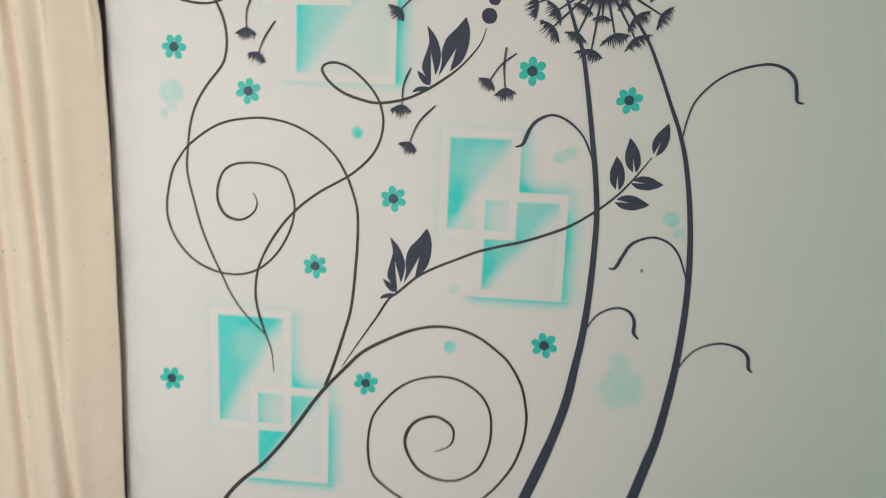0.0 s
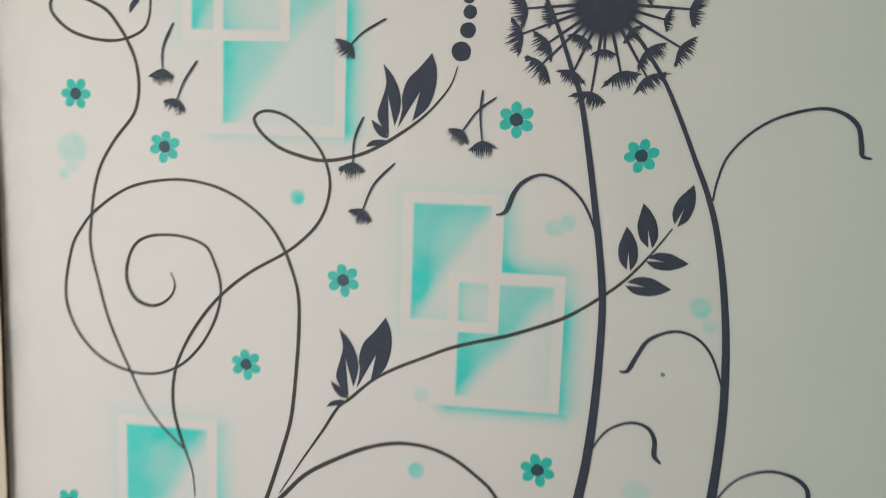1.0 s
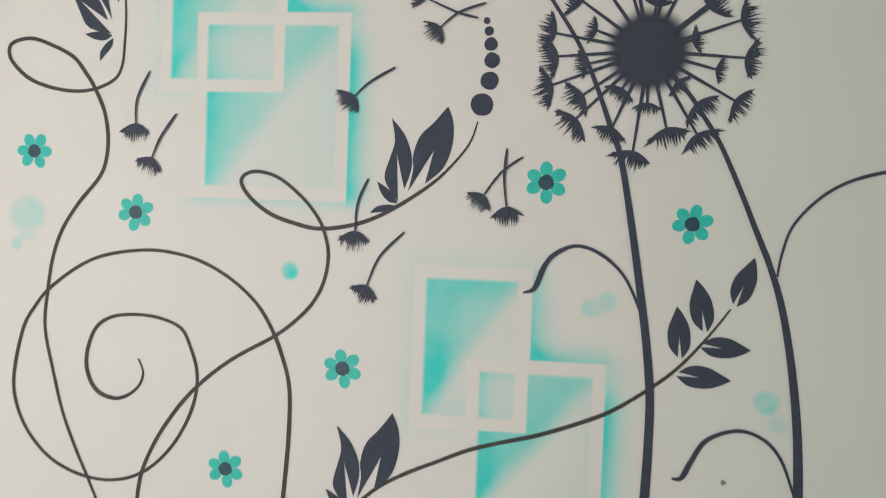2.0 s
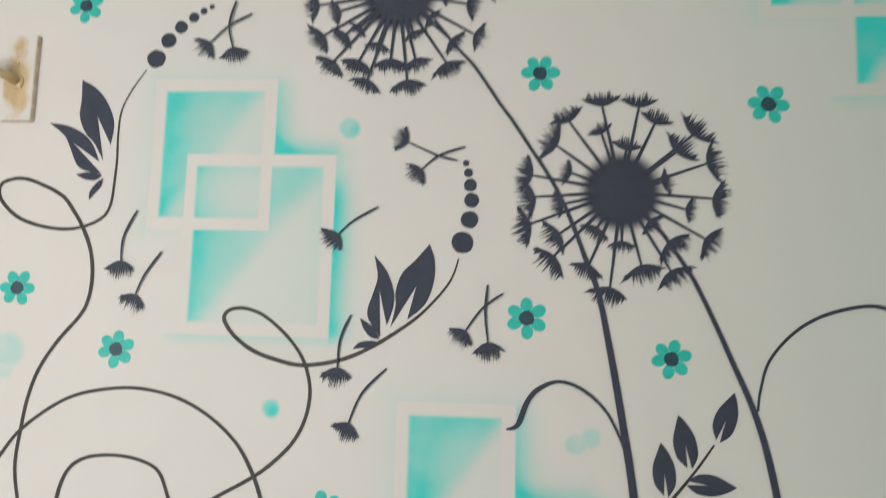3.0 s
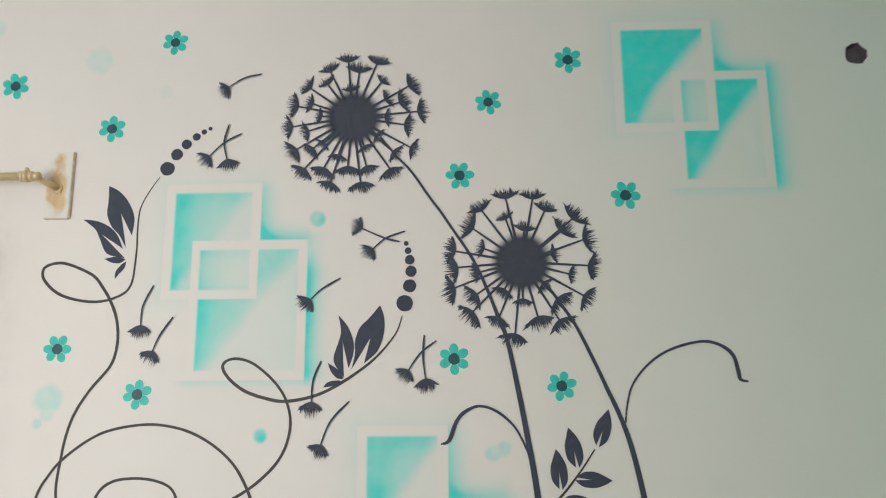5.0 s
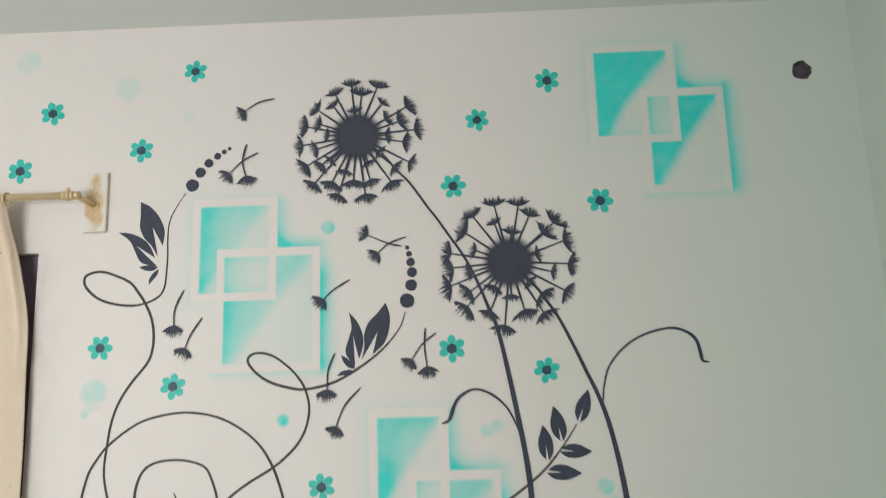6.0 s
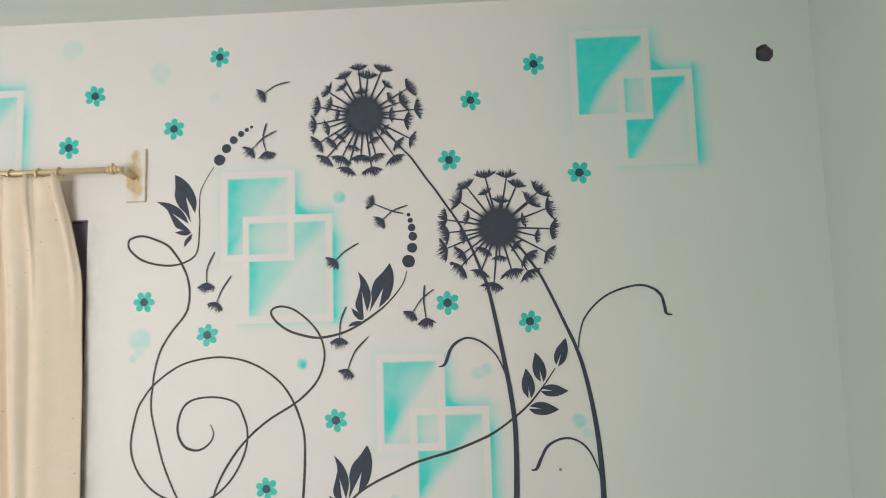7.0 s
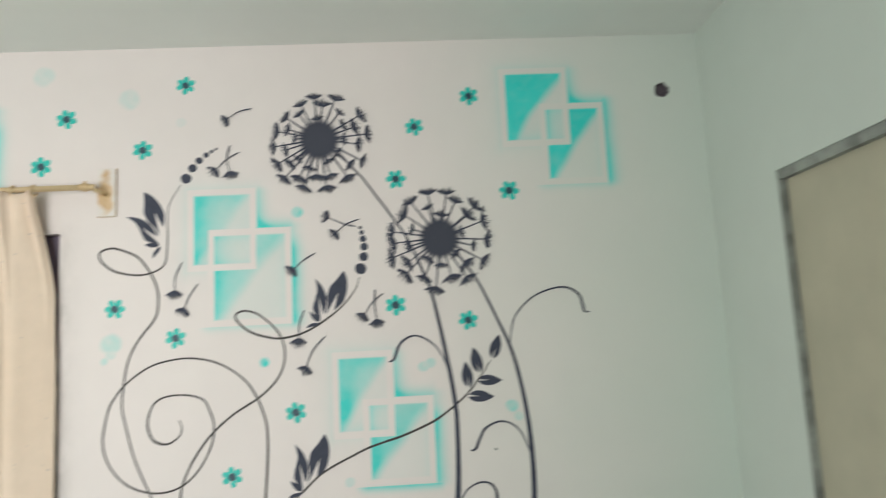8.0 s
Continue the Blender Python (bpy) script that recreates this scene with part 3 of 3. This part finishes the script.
VINE_A = [(-0.761, 2.300), (-0.795, 2.247), (-0.817, 2.195), (-0.821, 2.133), (-0.819, 2.074), (-0.821, 2.014), (-0.826, 1.963), (-0.844, 1.930), (-0.891, 1.907), (-0.946, 1.900), (-1.013, 1.910), (-1.067, 1.932), (-1.108, 1.971), (-1.114, 2.002), (-1.096, 2.018), (-1.055, 2.024), (-1.005, 2.009), (-0.949, 1.981), (-0.916, 1.942), (-0.893, 1.907), (-0.869, 1.855), (-0.858, 1.797), (-0.861, 1.741), (-0.878, 1.696), (-0.930, 1.632), (-0.970, 1.567), (-0.992, 1.501), (-1.003, 1.426), (-1.009, 1.331), (-0.986, 1.226), (-0.959, 1.126), (-0.923, 1.037), (-0.893, 0.974), (-0.854, 0.893), (-0.804, 0.823), (-0.731, 0.753)]
VINE_B = [(-0.769, 1.267), (-0.756, 1.234), (-0.766, 1.201), (-0.797, 1.175), (-0.831, 1.168), (-0.871, 1.183), (-0.895, 1.221), (-0.900, 1.270), (-0.880, 1.332), (-0.839, 1.363), (-0.775, 1.372), (-0.711, 1.365), (-0.662, 1.343), (-0.638, 1.298), (-0.622, 1.246), (-0.623, 1.190), (-0.642, 1.127), (-0.682, 1.058), (-0.741, 1.000), (-0.812, 0.971), (-0.893, 0.972), (-0.976, 1.003), (-1.037, 1.058), (-1.076, 1.128), (-1.088, 1.206), (-1.066, 1.323), (-1.035, 1.381), (-0.998, 1.426), (-0.927, 1.480), (-0.858, 1.511), (-0.759, 1.527), (-0.681, 1.522), (-0.609, 1.502), (-0.538, 1.463), (-0.479, 1.411), (-0.441, 1.353), (-0.416, 1.295), (-0.396, 1.222), (-0.393, 1.128), (-0.398, 1.024), (-0.411, 0.879), (-0.435, 0.780), (-0.478, 0.638), (-0.505, 0.569)]
VINE_C = [(0.022, 1.847), (0.002, 1.792), (-0.057, 1.722), (-0.126, 1.669), (-0.197, 1.627), (-0.259, 1.604), (-0.335, 1.593), (-0.397, 1.604), (-0.454, 1.624), (-0.501, 1.658), (-0.525, 1.693), (-0.515, 1.714), (-0.482, 1.721), (-0.436, 1.708), (-0.390, 1.675), (-0.352, 1.636), (-0.326, 1.593), (-0.312, 1.534), (-0.321, 1.471), (-0.348, 1.417), (-0.393, 1.370), (-0.441, 1.334), (-0.527, 1.284), (-0.594, 1.233), (-0.652, 1.174), (-0.702, 1.104), (-0.736, 1.040), (-0.757, 0.979), (-0.764, 0.910), (-0.758, 0.852), (-0.742, 0.794), (-0.725, 0.745), (-0.705, 0.687), (-0.697, 0.611)]
VINE_D = [(0.589, 1.451), (0.545, 1.389), (0.486, 1.319), (0.424, 1.266), (0.350, 1.215), (0.288, 1.185), (0.187, 1.147), (0.099, 1.123), (0.028, 1.101), (-0.035, 1.073), (-0.116, 1.036), (-0.180, 0.998), (-0.244, 0.940), (-0.278, 0.911), (-0.319, 0.843), (-0.376, 0.755), (-0.443, 0.647), (-0.439, 0.657)]
VINE_E = [(-0.955, -0.040), (-0.889, 0.084), (-0.825, 0.163), (-0.751, 0.230), (-0.690, 0.300), (-0.618, 0.397), (-0.547, 0.504), (-0.497, 0.569), (-0.428, 0.646), (-0.361, 0.714), (-0.251, 0.777), (-0.170, 0.810), (-0.094, 0.824), (-0.015, 0.817), (0.055, 0.790), (0.117, 0.747), (0.162, 0.706), (0.209, 0.627), (0.230, 0.547), (0.236, 0.482), (0.223, 0.389), (0.182, 0.286), (0.095, 0.176), (-0.016, 0.112), (-0.122, 0.106), (-0.207, 0.147)]
VINE_F = [(-0.207, 0.147), (-0.275, 0.191), (-0.323, 0.244), (-0.340, 0.344), (-0.328, 0.451), (-0.294, 0.513), (-0.241, 0.574), (-0.180, 0.614), (-0.103, 0.635), (-0.033, 0.634), (0.029, 0.608), (0.074, 0.571), (0.103, 0.517), (0.112, 0.443), (0.103, 0.368), (0.072, 0.293), (0.020, 0.250), (-0.034, 0.234), (-0.096, 0.242), (-0.152, 0.273), (-0.189, 0.328), (-0.202, 0.379), (-0.188, 0.429), (-0.154, 0.465), (-0.097, 0.483), (-0.052, 0.467), (-0.026, 0.438), (-0.026, 0.394), (-0.048, 0.365), (-0.091, 0.346)]
a = vine([(VINE_A, (0.003, 0.006, 0.008, 0.0095, 0.009, 0.0095, 0.009, 0.0085, 0.008, 0.006))], "dark brown looping vine with leaf bud and chain of dots")
bud(a, (-0.845, 2.035), (-0.925, 2.274))
dots(a, [(-0.738, 2.328), (-0.710, 2.375), (-0.680, 2.409), (-0.649, 2.434), (-0.625, 2.450), (-0.605, 2.461)], (0.0235, 0.0195, 0.0165, 0.013, 0.009, 0.0065))
home(a)
b = vine([(VINE_B, (0.004, 0.011, 0.008, 0.008, 0.008, 0.0085, 0.008, 0.008, 0.010, 0.012))], "dark brown spiral vine that curls inward twice")
home(b)
c = vine([(VINE_C, (0.003, 0.009, 0.010, 0.009, 0.008, 0.008, 0.0085, 0.009, 0.009, 0.010, 0.003))], "dark brown looping vine with leaf bud and chain of dots")
bud(c, (-0.148, 1.654), (-0.046, 1.880))
dots(c, [(0.030, 1.885), (0.045, 1.939), (0.049, 1.984), (0.045, 2.020), (0.040, 2.049), (0.034, 2.072)], (0.0255, 0.0205, 0.0175, 0.0150, 0.0105, 0.0075))
home(c)
d = vine([(VINE_D[:-1], (0.004, 0.008, 0.010, 0.010, 0.009, 0.009, 0.008, 0.003))], "dark brown branch with a leaf bud and a five-leaf twig")
bud(d, (-0.241, 0.937), (-0.149, 1.175))
TWIG = [(0.487, 1.336), (0.475, 1.452), (0.538, 1.397), (0.513, 1.513), (0.597, 1.457), (0.634, 1.565), (0.528, 1.368), (0.636, 1.363), (0.480, 1.302), (0.597, 1.294)]
for root, tip in zip(TWIG[::2], TWIG[1::2]):
    twig_leaf(d, root, tip)
home(d)
e = vine([(VINE_E, (0.016, 0.014, 0.014, 0.012, 0.010, 0.009, 0.009, 0.009, 0.009)), (VINE_F, (0.009, 0.009, 0.0085, 0.009, 0.0085, 0.0095, 0.012, 0.010, 0.004))],
         "dark brown vine rising into a large three-turn spiral")
home(e)

# ---- the mural: dandelions ----


def tuft(bm, at, way, size, y, n=12, tall=0.98):
    """A ragged bowl of hairs: a smooth curve towards its stalk, torn into points on the far side."""
    way = way.normalized()
    side = Vector((-way.y, way.x))
    at = Vector(at)
    lean = random.uniform(-0.12, 0.12)

    def place(s, h):
        return at + (side * (s * (1 + 0.15 * (tall - 1.1) * h) + lean * h) + way * h * tall) * size

    low = [place(s, 0.40 * abs(s) ** 1.9) for s in [-1 + k / 6 for k in range(13)]]
    low = [place(-1.0 - random.uniform(0.12, 0.38), 0.58 + random.uniform(-0.1, 0.12))] + low + [place(1.0 + random.uniform(0.12, 0.38), 0.58 + random.uniform(-0.1, 0.12))]
    top = []
    for k in range(n):
        v = 0.94 - 1.88 * k / n
        top.append(place(v, 0.38 * abs(v) ** 1.9 + 0.16 + 0.20 * (1 - v * v) * random.uniform(0.3, 1.7)))
        s = 0.94 - 1.88 * (k + 0.5) / n + random.uniform(-0.07, 0.07)
        high = 0.60 + 0.44 * (1 - s * s) + random.uniform(-0.24, 0.20)
        top.append(place(s * 1.08, high))
    top.append(place(-0.94, 0.56))
    patch([tuple(p) for p in low + top], y, bm)
    # loose hairs at the ends of the bowl and along its torn side
    for k in range(11):
        if k < 5:
            e = random.choice((-1, 1))
            a = place(e * random.uniform(0.72, 0.9), 0.30)
            b = place(e * random.uniform(0.98, 1.28), random.uniform(0.34, 0.70))
        else:
            e = random.uniform(-0.85, 0.85)
            a = place(e * 0.8, 0.42)
            b = place(e * 1.12 + random.uniform(-0.12, 0.12), 0.84 + 0.38 * (1 - e * e) + random.uniform(-0.12, 0.14))
        d = (b - a).normalized()
        w = Vector((-d.y, d.x)) * size * 0.035
        bm.faces.new([bm.verts.new((p.x, -(y + 0.00001 * (k + 1)), p.y)) for p in (a - w, b, a + w)])


def dandelion(centre, core, heads, stem, widths, hooks, label, hair=0.036):
    t = thing("painted_dandelion", (centre[0], 0, centre[1]), label, "wall painting", "painted dandelions on the wall")
    part("stem", ribbon(stem, widths, wobble=0.06), CHARCOAL, t, "charcoal tapering stem")
    for pts in hooks:
        part("hook_branch", ribbon(pts, (0.004, 0.013, 0.011, 0.008, 0.007, 0.006, 0.005)), CHARCOAL, t, "thin curling side branch")

    def halo(x, z):
        d = math.hypot(x - centre[0], z - centre[1]) * (1 + 0.06 * noise.noise(Vector((x * 18, z * 18, 1))))
        return (1 - smooth(core * 0.82, core * 1.22, d)) * (1.01 + 0.03 * noise.noise(Vector((x * 45, z * 45, 4))))

    ob = new("core", dusted(centre[0] - core * 1.4, centre[1] - core * 1.4, centre[0] + core * 1.4, centre[1] + core * 1.4, 0.004, "soot", halo, 0.0006))
    ob.parent = t
    ob["label"] = "solid charcoal centre with a soft sprayed rim"
    mid = Vector(centre)
    for p in heads:
        p = Vector(p)
        way = (p - mid).normalized()
        way = (way + Vector((random.uniform(-0.15, 0.15), random.uniform(-0.15, 0.15)))).normalized()
        size = hair * random.uniform(0.88, 1.12) * (0.82 if (p - mid).length < core * 1.75 else 1.08)
        y = lift(0.00001)
        bm = bmesh.new()
        root, d = mid + (p - mid).normalized() * core * 0.80, (p - mid).normalized()
        w = Vector((-d.y, d.x)) * 0.0036
        end = p + d * 0.004
        bm.faces.new([bm.verts.new((q.x, -y, q.y)) for q in (root - w * 1.2, end - w * 0.7, end + w * 0.7, root + w * 1.2)])
        seed = part("seed", bm, CHARCOAL, t)
        bm = bmesh.new()
        tuft(bm, p, way, size, y + 0.00005)
        part("tuft", bm, CHARCOAL, seed)
    LAYER[0] += 0.0001
    home(t)
    return t


HEAD_1 = [(0.263, 2.186), (0.343, 2.226), (0.432, 2.223), (0.470, 2.181), (0.560, 2.153), (0.593, 2.083), (0.606, 1.997), (0.587, 1.899), (0.506, 1.821), (0.437, 1.833), (0.363, 1.778), (0.313, 1.832), (0.229, 1.851), (0.171, 1.929), (0.181, 1.996), (0.174, 2.050), (0.233, 2.125), (0.342, 2.155), (0.401, 2.114), (0.520, 2.110), (0.486, 2.036), (0.542, 1.970), (0.502, 1.892), (0.391, 1.891), (0.333, 1.924), (0.243, 1.907), (0.249, 1.979), (0.269, 2.057), (0.455, 1.941)]
HEAD_2 = [(-0.157, 2.668), (-0.067, 2.659), (-0.213, 2.638), (-0.275, 2.586), (-0.122, 2.633), (-0.052, 2.600), (0.033, 2.586), (-0.220, 2.596), (-0.146, 2.573), (-0.312, 2.529), (-0.265, 2.536), (-0.236, 2.496), (-0.328, 2.465), (-0.276, 2.451), (0.004, 2.535), (0.061, 2.505), (0.020, 2.465), (-0.041, 2.489), (0.039, 2.394), (-0.067, 2.437), (-0.041, 2.544), (-0.015, 2.382), (-0.024, 2.330), (-0.096, 2.339), (-0.113, 2.290), (-0.153, 2.339), (-0.205, 2.292), (-0.226, 2.336), (-0.286, 2.334), (-0.312, 2.394), (-0.260, 2.397), (-0.226, 2.414), (-0.182, 2.376), (-0.104, 2.402)]
STEM_R = [(0.633, 0.229), (0.667, 0.354), (0.696, 0.46), (0.718, 0.59), (0.735, 0.72), (0.746, 0.87), (0.749, 1.0), (0.744, 1.134), (0.734, 1.24),
          (0.717, 1.354), (0.694, 1.462), (0.667, 1.545), (0.635, 1.62), (0.597, 1.709), (0.552, 1.805), (0.514, 1.866), (0.478, 1.918)]
STEM_L = [(0.246, 0.192), (0.293, 0.320), (0.340, 0.461), (0.373, 0.588), (0.394, 0.721), (0.407, 0.807), (0.417, 0.914), (0.423, 1.020), (0.426, 1.135), (0.425, 1.248), (0.413, 1.361), (0.396, 1.470), (0.370, 1.622), (0.340, 1.772), (0.313, 1.845), (0.285, 1.920), (0.252, 1.996), (0.220, 2.053), (0.186, 2.104), (0.141, 2.173), (0.110, 2.215), (0.051, 2.302), (0.005, 2.353)]
LAYER[0] = 0.0036
dandelion((-0.139, 2.489), 0.087, [(-0.139 + (x + 0.139) * 1.035, 2.487 + (z - 2.489) * 1.075) for x, z in HEAD_2], [(0.150, -0.04), (0.200, 0.07)] + STEM_L + [(-0.05, 2.42)],
          (0.046, 0.041, 0.033, 0.026, 0.022, 0.019, 0.017, 0.014, 0.010, 0.0085, 0.008, 0.0075, 0.007),
          [[(0.138, 1.467), (0.163, 1.478), (0.183, 1.528), (0.208, 1.558), (0.253, 1.576), (0.305, 1.560), (0.355, 1.517), (0.387, 1.458), (0.406, 1.403)], [(0.602, 0.827), (0.583, 0.848), (0.581, 0.891), (0.559, 0.924), (0.516, 0.933), (0.466, 0.913), (0.437, 0.881), (0.414, 0.838)]], "tall charcoal dandelion clock with a long curving stem", 0.033)
LAYER[0] = 0.0025
dandelion((0.391, 2.008), 0.086, [(0.396 + (x - 0.396) * 0.935, 2.007 + (z - 2.010) * 0.935) for x, z in HEAD_1],
          [(0.54, -0.04), (0.59, 0.09)] + STEM_R + [(0.43, 1.97)],
          (0.045, 0.040, 0.034, 0.028, 0.023, 0.020, 0.018, 0.015, 0.012, 0.0105, 0.0095, 0.009),
          [[(1.049, 1.643), (1.026, 1.649), (1.021, 1.675), (1.009, 1.721), (0.972, 1.751), (0.917, 1.761), (0.829, 1.739), (0.763, 1.699), (0.710, 1.638), (0.689, 1.574), (0.682, 1.526)], [(0.480, 1.070), (0.501, 1.073), (0.521, 1.113), (0.551, 1.160), (0.613, 1.185), (0.668, 1.171), (0.707, 1.131), (0.734, 1.066), (0.746, 1.025)], [(0.995, 0.735), (0.980, 0.749), (0.971, 0.793), (0.932, 0.822), (0.869, 0.830), (0.800, 0.803), (0.754, 0.748), (0.735, 0.693)]], "charcoal dandelion clock with a thick curving stem")

# ---- the mural: drifting seeds ----
SEEDS = [(-0.787, 1.826), (-0.785, 1.883), (-0.755, 1.949), (-0.745, 1.746), (-0.725, 1.794), (-0.687, 1.850), (-0.261, 1.899), (-0.227, 1.931), (-0.169, 1.965), (-0.250, 1.591), (-0.246, 1.655), (-0.223, 1.712), (-0.219, 1.467), (-0.191, 1.534), (-0.136, 1.592), (0.042, 1.683), (0.078, 1.733), (0.126, 1.770), (0.093, 1.658), (0.086, 1.723), (0.090, 1.788), (-0.105, 2.121), (-0.033, 2.089), (0.014, 2.077), (-0.069, 2.056), (-0.029, 2.089), (0.031, 2.110), (-0.601, 2.367), (-0.556, 2.410), (-0.500, 2.440), (-0.544, 2.355), (-0.556, 2.412), (-0.542, 2.473), (-0.549, 2.601), (-0.499, 2.632), (-0.442, 2.644)]
LAYER[0] = 0.0047
for i in range(0, len(SEEDS), 3):
    p, q, r = SEEDS[i:i + 3]
    t = thing("painted_seed", (p[0], 0, p[1]), "charcoal drifting dandelion seed with a ragged tuft on the wall", "wall painting", "drifting seeds on the wall")
    part("stalk", ribbon([p, q, r], (0.0035, 0.0045, 0.0055, 0.0065, 0.004), 8), CHARCOAL, t)
    bm = bmesh.new()
    tuft(bm, p, Vector(p) - Vector(q), 0.030 * random.uniform(0.92, 1.08), lift(0.00003), 11, 1.35)
    part("tuft", bm, CHARCOAL, t)
    home(t)

tagged(part("wall_mark", disc((0.591, 1.068), 0.006, 0.0006, 14, 0.3), GREYWOOD), "small flat grey mark on the wall", "mark")
